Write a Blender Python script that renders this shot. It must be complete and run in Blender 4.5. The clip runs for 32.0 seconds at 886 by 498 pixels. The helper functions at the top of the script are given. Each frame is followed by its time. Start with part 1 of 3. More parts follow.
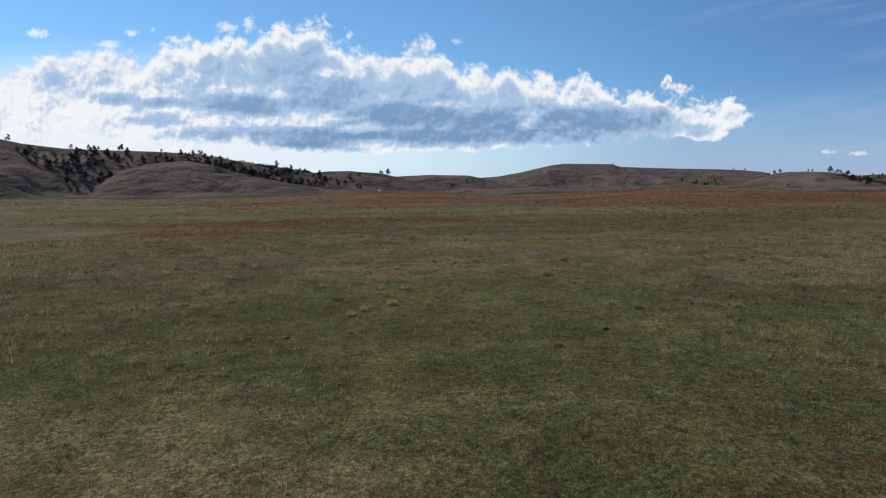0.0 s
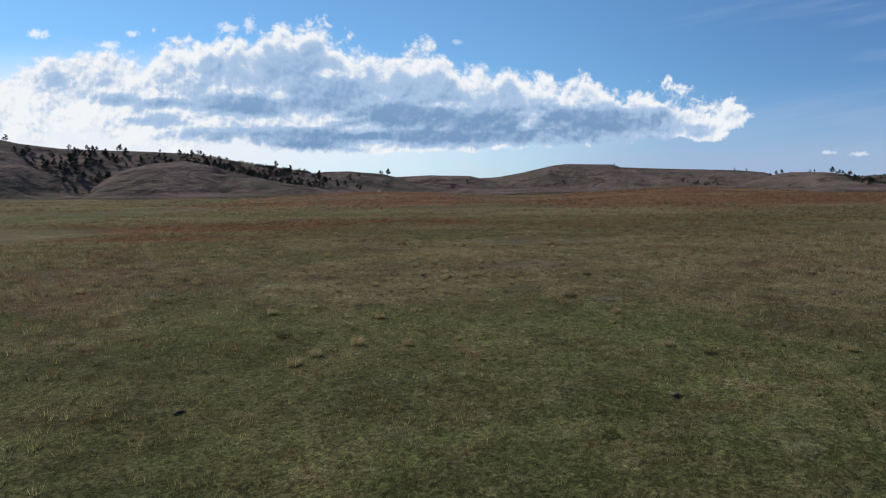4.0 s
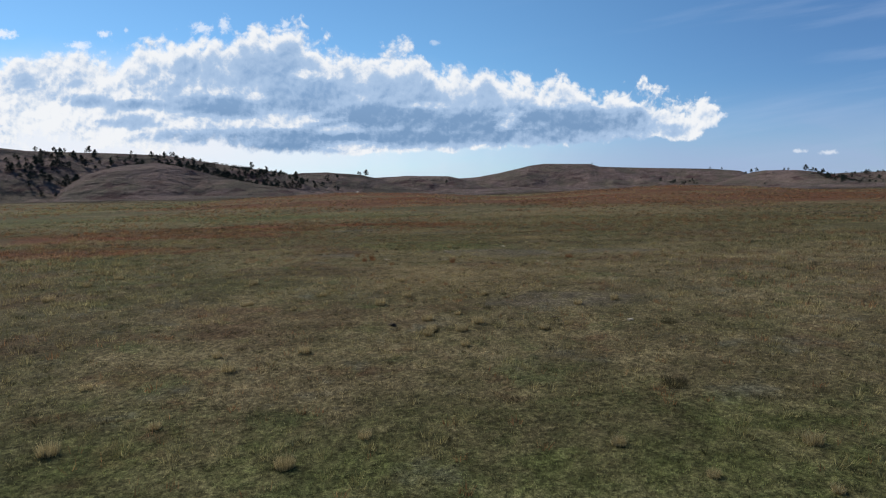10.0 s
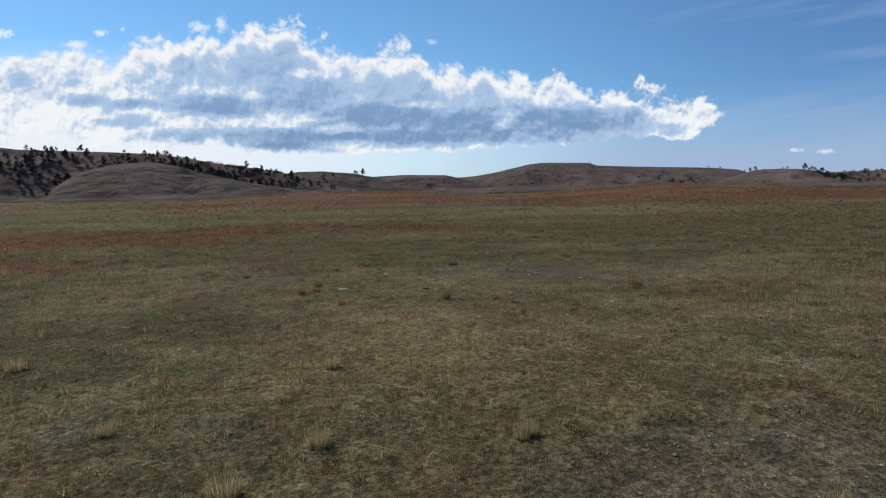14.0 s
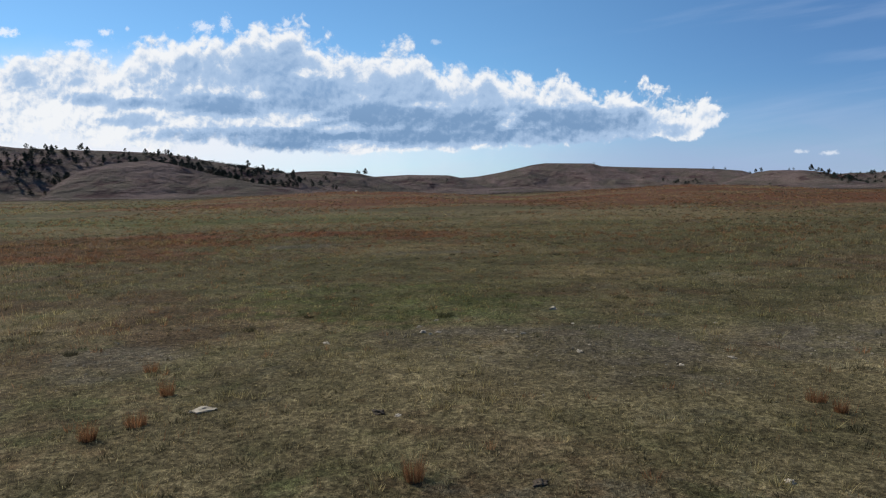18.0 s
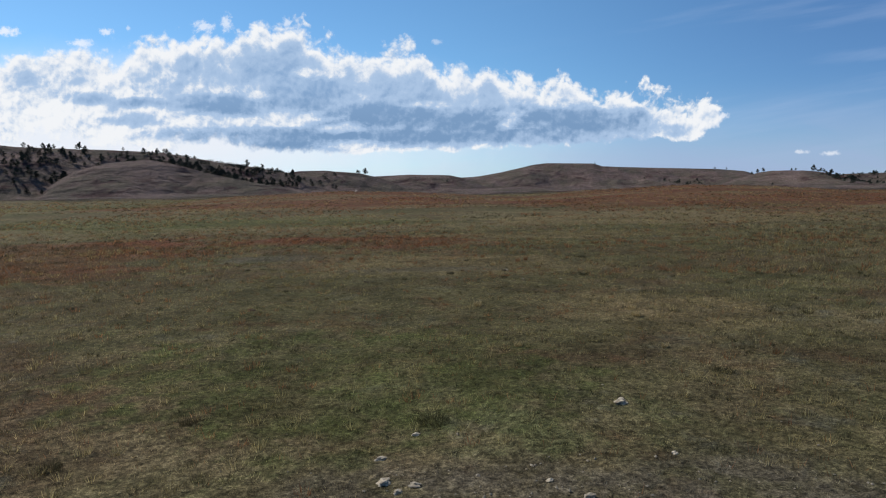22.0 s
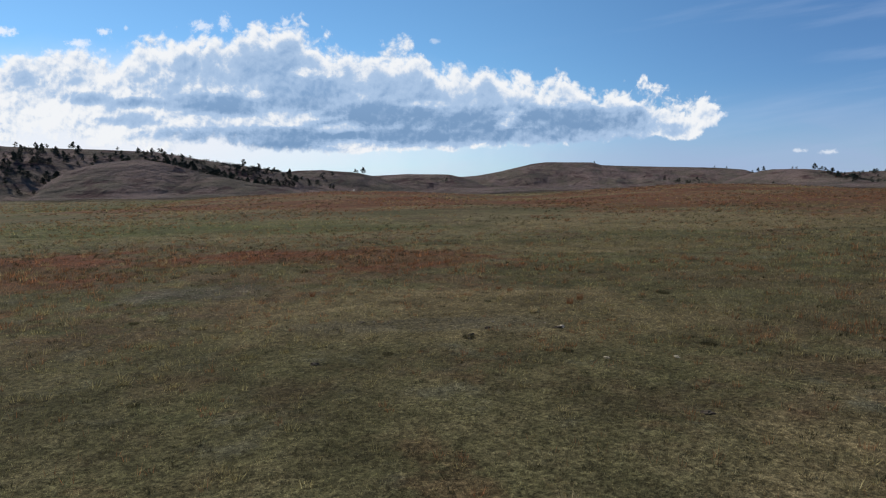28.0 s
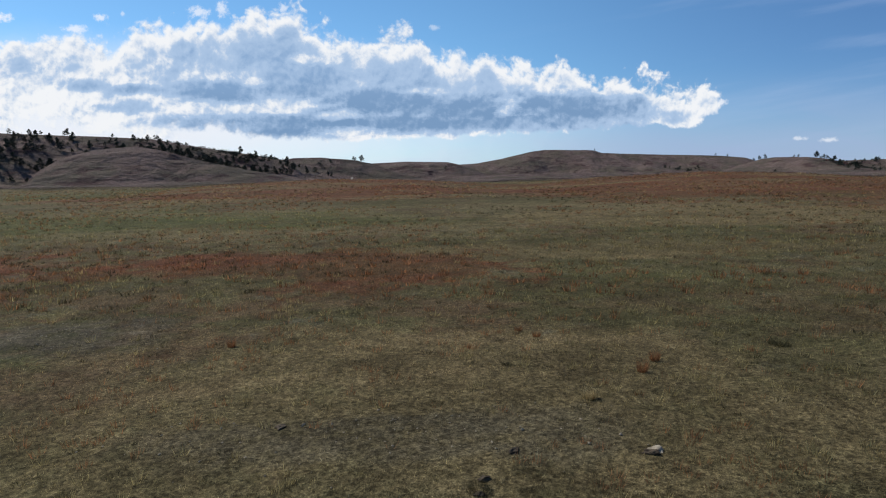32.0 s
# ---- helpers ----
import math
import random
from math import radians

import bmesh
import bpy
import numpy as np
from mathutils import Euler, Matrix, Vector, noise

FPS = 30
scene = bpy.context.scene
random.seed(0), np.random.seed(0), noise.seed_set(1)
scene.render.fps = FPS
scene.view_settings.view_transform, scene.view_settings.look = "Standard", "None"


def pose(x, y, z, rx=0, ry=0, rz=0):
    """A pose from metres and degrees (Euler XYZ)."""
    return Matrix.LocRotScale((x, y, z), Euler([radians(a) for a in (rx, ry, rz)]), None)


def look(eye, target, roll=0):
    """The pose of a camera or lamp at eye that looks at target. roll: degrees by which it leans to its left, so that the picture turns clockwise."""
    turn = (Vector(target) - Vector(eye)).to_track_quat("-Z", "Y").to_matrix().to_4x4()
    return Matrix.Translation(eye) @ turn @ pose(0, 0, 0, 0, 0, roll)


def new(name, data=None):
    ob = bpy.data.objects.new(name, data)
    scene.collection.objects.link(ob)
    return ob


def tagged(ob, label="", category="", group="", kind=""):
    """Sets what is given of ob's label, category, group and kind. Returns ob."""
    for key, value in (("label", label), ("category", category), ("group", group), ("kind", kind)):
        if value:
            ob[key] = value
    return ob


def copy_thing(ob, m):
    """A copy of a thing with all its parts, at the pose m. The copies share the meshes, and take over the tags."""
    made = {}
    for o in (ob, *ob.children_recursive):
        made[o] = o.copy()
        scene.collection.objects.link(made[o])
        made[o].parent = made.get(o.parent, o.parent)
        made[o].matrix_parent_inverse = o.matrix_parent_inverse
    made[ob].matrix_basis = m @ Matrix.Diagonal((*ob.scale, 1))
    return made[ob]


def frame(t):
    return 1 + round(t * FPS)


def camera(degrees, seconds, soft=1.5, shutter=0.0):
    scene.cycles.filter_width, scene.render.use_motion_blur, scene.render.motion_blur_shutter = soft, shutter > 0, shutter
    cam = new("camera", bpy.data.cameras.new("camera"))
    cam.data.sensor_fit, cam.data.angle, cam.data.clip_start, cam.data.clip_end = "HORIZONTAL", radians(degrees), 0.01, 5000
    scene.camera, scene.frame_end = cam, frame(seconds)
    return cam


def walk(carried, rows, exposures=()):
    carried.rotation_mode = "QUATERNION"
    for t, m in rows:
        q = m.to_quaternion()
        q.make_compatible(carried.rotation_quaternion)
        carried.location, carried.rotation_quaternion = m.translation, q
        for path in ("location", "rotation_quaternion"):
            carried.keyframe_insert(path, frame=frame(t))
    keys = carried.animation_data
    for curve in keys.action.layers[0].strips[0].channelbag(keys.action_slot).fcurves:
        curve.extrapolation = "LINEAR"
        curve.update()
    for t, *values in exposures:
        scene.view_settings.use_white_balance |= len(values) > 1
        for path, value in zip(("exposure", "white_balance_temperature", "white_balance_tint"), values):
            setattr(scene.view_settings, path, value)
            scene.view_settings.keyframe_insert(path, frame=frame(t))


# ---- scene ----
# Camera: a small drone gliding forward over a prairie rise.
PATH = [
    (0, (0.0, 0.0, 5.847), (-0.01, 9.95, 4.87), -0.61),
    (0.5, (0.026, 0.84, 5.823), (0.01, 10.79, 4.85), -0.61),
    (1, (0.05, 1.672, 5.81), (0.04, 11.62, 4.84), -0.61),
    (2, (0.126, 3.511, 5.746), (0.11, 13.46, 4.77), -0.62),
    (3, (0.218, 5.313, 5.671), (0.2, 15.27, 4.7), -0.62),
    (3.5, (0.307, 6.168, 5.648), (0.29, 16.12, 4.68), -0.62),
    (5.5, (0.561, 9.186, 5.63), (0.54, 19.14, 4.66), -0.60),
    (6, (0.484, 9.947, 5.61), (0.49, 19.9, 4.64), -0.62),
    (7, (0.374, 11.584, 5.58), (0.46, 21.54, 4.61), -0.68),
    (8, (0.32, 13.371, 5.529), (0.48, 23.32, 4.56), -0.86),
    (9, (0.265, 15.594, 5.464), (0.51, 25.54, 4.5), -1.01),
    (9.5, (0.273, 16.883, 5.448), (0.55, 26.83, 4.48), -1.05),
    (10, (0.33, 18.289, 5.404), (0.65, 28.24, 4.44), -1.06),
    (11, (0.512, 21.035, 5.294), (0.88, 30.98, 4.33), -1.10),
    (12, (0.681, 24.136, 5.202), (1.05, 34.08, 4.23), -1.09),
    (13, (0.878, 27.648, 5.093), (1.24, 37.59, 4.12), -1.13),
    (14, (1.06, 31.133, 4.997), (1.42, 41.08, 4.02), -1.10),
    (14.5, (1.161, 32.848, 4.975), (1.52, 42.79, 4.004), -1.08),
    (16.5, (1.648, 38.729, 5.05), (1.98, 48.68, 4.078), -1.00),
    (17, (1.761, 39.927, 5.079), (2.09, 49.87, 4.11), -0.97),
    (18, (1.979, 42.255, 5.163), (2.29, 52.2, 4.19), -0.89),
    (19, (2.149, 44.444, 5.208), (2.46, 54.39, 4.24), -0.78),
    (20, (2.317, 46.318, 5.236), (2.62, 56.27, 4.26), -0.74),
    (21, (2.409, 48.396, 5.246), (2.71, 58.34, 4.27), -0.74),
    (22, (2.496, 50.346, 5.265), (2.8, 60.29, 4.29), -0.80),
    (23, (2.615, 52.378, 5.295), (2.92, 62.32, 4.32), -0.82),
    (24, (2.664, 54.496, 5.30), (2.97, 64.44, 4.32), -0.85),
    (25, (2.69, 56.757, 5.275), (2.99, 66.7, 4.293), -0.90),
    (25.5, (2.677, 57.944, 5.265), (2.98, 67.89, 4.28), -0.90),
    (27.5, (2.52, 62.355, 5.333), (2.837, 72.3, 4.35), -0.90),
    (28, (2.52, 63.565, 5.346), (2.845, 73.51, 4.36), -0.93),
    (28.5, (2.534, 64.71, 5.367), (2.86, 74.66, 4.38), -0.97),
    (29, (2.553, 65.861, 5.385), (2.88, 75.79, 4.26), -1.02),
    (29.5, (2.602, 67.013, 5.405), (2.93, 76.94, 4.224), -1.03),
    (30, (2.677, 68.199, 5.415), (3.0, 78.12, 4.236), -1.02),
    (31, (2.871, 70.448, 5.425), (3.2, 80.37, 4.238), -0.95),
    (32, (3.065, 72.804, 5.447), (3.4, 82.73, 4.26), -0.87),
]
cam = camera(73.0, 32.0, soft=1.15)
walk(cam, [(t, look(eye, target, roll)) for t, eye, target, roll in PATH])

# Sun: ahead and to the left, fairly high.
SUN_AZ, SUN_EL = radians(-50), radians(43)
sun = new("sun", bpy.data.lights.new("sun", "SUN"))
sun.data.energy, sun.data.angle, sun.data.color = 4.0, radians(0.5), (1, 0.965, 0.91)
sun.matrix_world = look((math.sin(SUN_AZ) * math.cos(SUN_EL) * 50, math.cos(SUN_AZ) * math.cos(SUN_EL) * 50, math.sin(SUN_EL) * 50), (0, 0, 0))
EXPOSURE = 0.0
scene.view_settings.exposure = EXPOSURE


class Nodes:
    """Short hand for building node trees."""

    def __init__(self, tree):
        self.tree = tree

    def add(self, kind):
        return self.tree.nodes.new(kind)

    def put(self, socket, value):
        if isinstance(value, bpy.types.NodeSocket):
            self.tree.links.new(value, socket)
        elif isinstance(value, (tuple, list)) and len(value) == 3 and socket.type == "RGBA":
            socket.default_value = (*value, 1)
        else:
            socket.default_value = value

    def math(self, op, a, b=0.0, c=0.0, clamp=False):
        node = self.add("ShaderNodeMath")
        node.operation, node.use_clamp = op, clamp
        for socket, value in zip(node.inputs, (a, b, c)):
            self.put(socket, value)
        return node.outputs[0]

    def vec(self, op, a, b=(0, 0, 0)):
        node = self.add("ShaderNodeVectorMath")
        node.operation = op
        self.put(node.inputs[0], a)
        self.put(node.inputs[1], b)
        return node.outputs["Value" if op in ("LENGTH", "DOT_PRODUCT") else "Vector"]

    def step(self, a, lo, hi, out_lo=0.0, out_hi=1.0):
        node = self.add("ShaderNodeMapRange")
        node.interpolation_type = "SMOOTHSTEP"
        for n, value in enumerate((a, lo, hi, out_lo, out_hi)):
            self.put(node.inputs[n], value)
        return node.outputs[0]

    def mix(self, f, a, b, blend="MIX"):
        node = self.add("ShaderNodeMix")
        node.data_type, node.blend_type = "RGBA", blend
        self.put(node.inputs["Factor"], f)
        colours = [s for s in node.inputs if s.type == "RGBA"]
        self.put(colours[0], a)
        self.put(colours[1], b)
        return [s for s in node.outputs if s.type == "RGBA"][0]

    def noise(self, vector, scale, detail=4.0, rough=0.55, colour=False, distort=0.0):
        node = self.add("ShaderNodeTexNoise")
        self.put(node.inputs["Vector"], self.vec("ADD", vector, (7.31 / scale, 2.77 / scale, 0.43 / scale)))
        for key, value in (("Scale", scale), ("Detail", detail), ("Roughness", rough), ("Distortion", distort)):
            node.inputs[key].default_value = value
        return node.outputs["Color" if colour else "Fac"]

    def xyz(self, x, y, z=0.0):
        node = self.add("ShaderNodeCombineXYZ")
        for socket, value in zip(node.inputs, (x, y, z)):
            self.put(socket, value)
        return node.outputs[0]

    def curve(self, a, lo, hi, points, most):
        """A value that runs through points (position, value), by a grey ramp."""
        ramp = self.add("ShaderNodeValToRGB")
        scaled = self.add("ShaderNodeMapRange")
        for n, value in enumerate((a, lo, hi, 0.0, 1.0)):
            self.put(scaled.inputs[n], value)
        self.tree.links.new(scaled.outputs[0], ramp.inputs[0])
        stops = ramp.color_ramp.elements
        for n, (at, value) in enumerate(points):
            stop = stops[n] if n < 2 else stops.new((at - lo) / (hi - lo))
            stop.position = (at - lo) / (hi - lo)
            stop.color = (value / most,) * 3 + (1,)
        return self.math("MULTIPLY", ramp.outputs[0], most)

    def blob(self, place, wobble, cx, cy, rx, ry, soft=0.35):
        """1 inside an ellipse with a ragged rim, 0 outside."""
        off = self.vec("MULTIPLY", self.vec("SUBTRACT", place, (cx, cy, 0)), (1 / rx, 1 / ry, 0))
        return self.step(self.math("ADD", self.vec("LENGTH", off), wobble), 1 + soft, 1 - soft)


# Sky: clear blue with one long bank of cumulus ahead and a milky veil low down.
world = bpy.data.worlds.new("sky")
scene.world = world
world.use_nodes = True
n = Nodes(world.node_tree)
back = world.node_tree.nodes["Background"]
sky = n.add("ShaderNodeTexSky")
sky.sky_type, sky.sun_disc, sky.sun_elevation, sky.sun_rotation, sky.altitude = "NISHITA", False, SUN_EL, SUN_AZ, 1300
sky.air_density, sky.dust_density, sky.ozone_density = 1.0, 0.3, 4.0
way = n.add("ShaderNodeTexCoord").outputs["Generated"]
parts = n.add("ShaderNodeSeparateXYZ")
world.node_tree.links.new(way, parts.inputs[0])
dx, dy, dz = parts.outputs
ahead = n.math("MAXIMUM", dy, 0.05)
u, v = n.math("DIVIDE", dx, ahead), n.math("DIVIDE", dz, ahead)
front = n.step(dy, 0.25, 0.5)
plane = n.xyz(u, v, 0.37)
warp = n.vec("SUBTRACT", n.noise(plane, 9, 4, colour=True), (0.5, 0.5, 0.5))
bent = n.vec("ADD", plane, n.vec("MULTIPLY", warp, (0.035, 0.025, 0)))


def billow(at):
    """Heaped cauliflower lumps, about 0..1."""
    cell = n.add("ShaderNodeTexVoronoi")
    cell.feature = "SMOOTH_F1"
    n.put(cell.inputs["Vector"], at)
    cell.inputs["Scale"].default_value, cell.inputs["Detail"].default_value, cell.inputs["Roughness"].default_value = 21, 4, 0.62
    return n.math("ADD", n.math("MULTIPLY", n.noise(at, 30, 8, 0.56), 0.75), n.math("MULTIPLY", n.math("SUBTRACT", 0.75, cell.outputs["Distance"]), 0.55))


heap = billow(bent)
broad_lit = n.math("SUBTRACT", n.noise(bent, 13, 7, 0.6), n.noise(n.vec("ADD", bent, (-0.008, 0.014, 0)), 13, 7, 0.6))
fine_lit = n.math("SUBTRACT", heap, billow(n.vec("ADD", bent, (-0.003, 0.006, 0))))
TOP = [(-0.70, 0.214), (-0.62, 0.226), (-0.577, 0.237), (-0.533, 0.230), (-0.489, 0.232), (-0.465, 0.250), (-0.407, 0.253), (-0.354, 0.258),
       (-0.309, 0.248), (-0.282, 0.263), (-0.245, 0.272), (-0.192, 0.265), (-0.156, 0.242), (-0.111, 0.236), (-0.075, 0.230), (-0.020, 0.232),
       (0.007, 0.219), (0.053, 0.201), (0.081, 0.196), (0.118, 0.200), (0.164, 0.186), (0.220, 0.179), (0.277, 0.171), (0.314, 0.171),
       (0.343, 0.160), (0.380, 0.170), (0.428, 0.157), (0.476, 0.149), (0.500, 0.126), (0.52, 0.09)]
BASE = [(-0.70, 0.085), (-0.585, 0.080), (-0.497, 0.076), (-0.409, 0.071), (-0.227, 0.066), (-0.089, 0.062), (0.051, 0.063), (0.239, 0.069),
        (0.334, 0.076), (0.449, 0.076), (0.490, 0.094), (0.52, 0.114)]
bent_parts = n.add("ShaderNodeSeparateXYZ")
n.put(bent_parts.inputs[0], n.vec("ADD", plane, n.vec("MULTIPLY", warp, (0.012, 0.008, 0))))
bu, bv = bent_parts.outputs[0], bent_parts.outputs[1]
above = n.math("DIVIDE", n.math("SUBTRACT", n.math("ADD", n.curve(bu, -0.75, 0.55, TOP, 0.3), 0.004), bv), 0.04)
below = n.math("DIVIDE", n.math("SUBTRACT", bv, n.curve(bu, -0.75, 0.55, BASE, 0.3)), n.step(u, -0.5, -0.1, 0.05, 0.012))
body = n.math("SMOOTH_MIN", above, below, 0.5)
torn = n.math("MULTIPLY", n.math("SUBTRACT", heap, 0.47), n.step(u, 0.12, 0.42, 2.2, 3.0))
thick = n.math("ADD", n.math("ADD", body, n.step(u, 0.1, 0.42, 0.42, 0.42)), torn)
cover = n.math("MULTIPLY", n.step(thick, -0.1, 0.5), front)

# Grey hollows and torn bright gaps of the bank: centre, half-width, half-height, strength.
GREY = ((-0.206, 0.195, 0.2171, 0.0491, 0.42), (0.061, 0.147, 0.1888, 0.0378, 0.46), (0.321, 0.128, 0.1038, 0.0283, 0.4), (0.108, 0.091, 0.1982, 0.0151, 0.8), (0.275, 0.1, 0.1038, 0.0132, 0.7), (-0.492, 0.196, 0.1133, 0.0378, 0.18),
    (-0.655, 0.198, 0.0453, 0.0208, 0.65), (-0.533, 0.156, 0.0321, 0.0076, 0.7), (-0.455, 0.148, 0.0359, 0.0066, 0.65), (-0.414, 0.224, 0.0519,
    0.0283, 0.4), (-0.286, 0.21, 0.1038, 0.0425, 0.6), (-0.325, 0.143, 0.0642, 0.0151, 0.95), (-0.195, 0.161, 0.0897, 0.034, 0.8), (-0.075, 0.182,
    0.0755, 0.0378, 0.62), (0.018, 0.163, 0.0802, 0.0283, 0.55), (-0.076, 0.123, 0.0897, 0.0227, 0.95), (0.082, 0.114, 0.1274, 0.0245, 0.95), (0.249,
    0.115, 0.1085, 0.0245, 0.85), (-0.225, 0.087, 0.0849, 0.017, 0.85), (-0.374, 0.099, 0.0547, 0.0132, 0.6), (-0.447, 0.118, 0.0453, 0.0104, 0.5),
    (0.147, 0.157, 0.0849, 0.0227, 0.5), (-0.011, 0.089, 0.1888, 0.0142, 0.9), (0.314, 0.151, 0.0396, 0.0113, 0.4), (0.417, 0.095, 0.0302, 0.0094,
    0.45))
GAPS = ((-0.167, 0.191, 0.0434, 0.0076, 0.8), (-0.317, 0.116, 0.0802, 0.0123, 0.75), (-0.206, 0.117, 0.0566, 0.0132, 0.85), (-0.114, 0.077, 0.0491,
    0.0076, 0.9), (-0.265, 0.157, 0.016, 0.0076, 0.8), (0.008, 0.141, 0.0359, 0.0057, 0.7), (0.147, 0.113, 0.0245, 0.0132, 0.8), (-0.132, 0.105,
    0.0566, 0.0076, 0.75), (0.212, 0.139, 0.0302, 0.0057, 0.6))
rag = n.math("ADD", n.math("MULTIPLY", n.math("SUBTRACT", n.noise(bent, 11, 7, 0.60), 0.5), 1.7), n.math("MULTIPLY", broad_lit, 0.8))
dark = 0.0
for cx, cy, rx, ry, much in GREY:
    dark = n.math("MAXIMUM", dark, n.math("MULTIPLY", n.blob(plane, rag, cx, cy, rx * 1.25, ry * 1.22, 0.7), much))
streaky = n.noise(n.xyz(n.math("MULTIPLY", bu, 16.0), n.math("MULTIPLY", bv, 44.0), 1.7), 1.0, 8, 0.64)
open_gap = 0.0
for cx, cy, rx, ry, much in GAPS:
    tear = n.math("MULTIPLY", n.math("SUBTRACT", streaky, 0.5), 3.4)
    open_gap = n.math("MAXIMUM", open_gap, n.math("MULTIPLY", n.blob(plane, tear, cx, cy, rx, ry, 0.6), much * 0.8))
dark = n.math("MULTIPLY", dark, n.math("SUBTRACT", 1.0, open_gap))
crown = n.step(n.math("ADD", above, n.math("MULTIPLY", n.math("SUBTRACT", heap, 0.47), 2.2)), 0.0, 0.95)
dark = n.math("MULTIPLY", dark, crown)
shade = n.math("SUBTRACT", n.math("SUBTRACT", n.math("ADD", n.math("MULTIPLY", dark, 0.98), 0.09), n.math("MULTIPLY", broad_lit, 1.1)), n.math("MULTIPLY", fine_lit, 1.0), clamp=True)
cloud = n.mix(n.step(shade, 0.02, 0.48), (0.89, 0.91, 0.94), (0.41, 0.555, 0.77))
cloud = n.mix(n.step(shade, 0.42, 1.12), cloud, n.mix(n.step(v, 0.19, 0.10), (0.235, 0.385, 0.62), (0.175, 0.305, 0.51)))
SKY_GAIN = 0.092
blue = n.mix(1.0, sky.outputs[0], (0.86 * SKY_GAIN, 1.16 * SKY_GAIN, 1.27 * SKY_GAIN), "MULTIPLY")
# the sky is paler towards the sun and deeper away from it
to_sun = (math.sin(SUN_AZ) * math.cos(SUN_EL), math.cos(SUN_AZ) * math.cos(SUN_EL), math.sin(SUN_EL))
glow = n.step(n.vec("DOT_PRODUCT", way, to_sun), 0.05, 0.66, 0.74, 1.10)
blue = n.mix(1.0, blue, n.xyz(glow, glow, n.math("POWER", glow, 0.55)), "MULTIPLY")
# thin streaks of high cloud
slope = n.xyz(n.math("MULTIPLY", u, 1.6), n.math("MULTIPLY", n.math("SUBTRACT", v, n.math("MULTIPLY", u, 0.16)), 16.0), 0.0)
wisp = n.math("MULTIPLY", n.step(n.noise(slope, 1.6, 5, 0.55), 0.5, 0.75), n.step(u, 0.0, 0.6))
blue = n.mix(n.math("MULTIPLY", wisp, n.math("MULTIPLY", front, 0.15)), blue, (0.55, 0.66, 0.88))
sweep = n.noise(n.xyz(n.math("MULTIPLY", u, 3.0), n.math("MULTIPLY", n.math("ADD", v, n.math("MULTIPLY", n.math("MULTIPLY", u, u), 0.12)), 14.0), 0), 1.0, 4)
low = n.math("MULTIPLY", n.step(dz, 0.16, 0.0), n.step(sweep, 0.3, 0.72, 0.5, 0.95))
blue = n.mix(low, blue, n.mix(n.step(u, -0.1, 0.45), (0.58, 0.70, 0.86), (0.36, 0.46, 0.69)))
veil = n.math("MULTIPLY", n.blob(plane, n.math("MULTIPLY", rag, 0.2), -0.62, 0.10, 0.62, 0.10, 0.6), front)
blue = n.mix(n.math("MULTIPLY", veil, 0.95), blue, (0.84, 0.87, 0.94))
blue = n.mix(cover, blue, cloud)
# a few torn scraps above and beside the bank
SCRAPS = ((-0.655, 0.26, 0.0189, 0.0076, 0.9), (-0.502, 0.259, 0.0104, 0.0057, 0.8), (-0.348, 0.266, 0.0189, 0.0094, 0.75), (-0.311, 0.271, 0.0104,
    0.0132, 0.75), (-0.467, 0.264, 0.0038, 0.0038, 0.5), (0.026, 0.24, 0.0076, 0.0047, 0.4), (0.636, 0.056, 0.0132, 0.0038, 0.6), (0.685, 0.053,
    0.017, 0.0047, 0.7), (0.502, 0.117, 0.0094, 0.0057, 0.8), (-0.541, 0.241, 0.0189, 0.0066, 0.8), (-0.215, 0.272, 0.0076, 0.0094, 0.7))
scraps = 0.0
frayed = n.math("MULTIPLY", n.math("SUBTRACT", n.noise(bent, 95, 6, 0.65), 0.5), 4.0)
for cx, cy, rx, ry, much in SCRAPS:
    scraps = n.math("MAXIMUM", scraps, n.math("MULTIPLY", n.blob(plane, frayed, cx, cy, rx * 0.75, ry * 0.75, 0.7), much * 0.85))
blue = n.mix(n.math("MULTIPLY", scraps, front), blue, (0.93, 0.95, 1.0))
n.put(back.inputs[0], blue)
back.inputs[1].default_value = 1.0

# ---- materials ----
# Vegetation patches, metres: centre x, y, half-width, half-depth.
RED = ((-30, 94, 15, 11), (-20.5, 85, 7, 6), (-27, 64, 9, 5), (2, 106, 6, 8), (-19, 97, 5, 5), (-34, 92, 12, 16), (-25, 103, 8, 10), (-6, 108, 10, 6), (-42, 300, 72, 95), (95, 290, 75, 120), (240, 330, 150, 170), (-50, 420, 80, 110))
LUSH = ((-2, 10, 30, 18), (0.3, 63, 4.5, 4.2), (1, 14.5, 5, 5), (3, 20, 4, 4), (-60, 150, 60, 30), (-110, 400, 70, 170))
BARE = ((6, 55.6, 3.4, 2.8), (-5, 55.5, 1.8, 1.8), (-8, 91, 3, 2.2), (3, 57.5, 2.6, 1.4), (12, 56, 4, 2), (5, 37.5, 2.5, 1.2), (2, 83, 4, 1.3))
STRAW = ((4, 85, 9, 5.5), (10, 70, 3.4, 3.4), (1.5, 43.5, 5, 5), (45, 148, 32, 18), (12, 112, 20, 5))


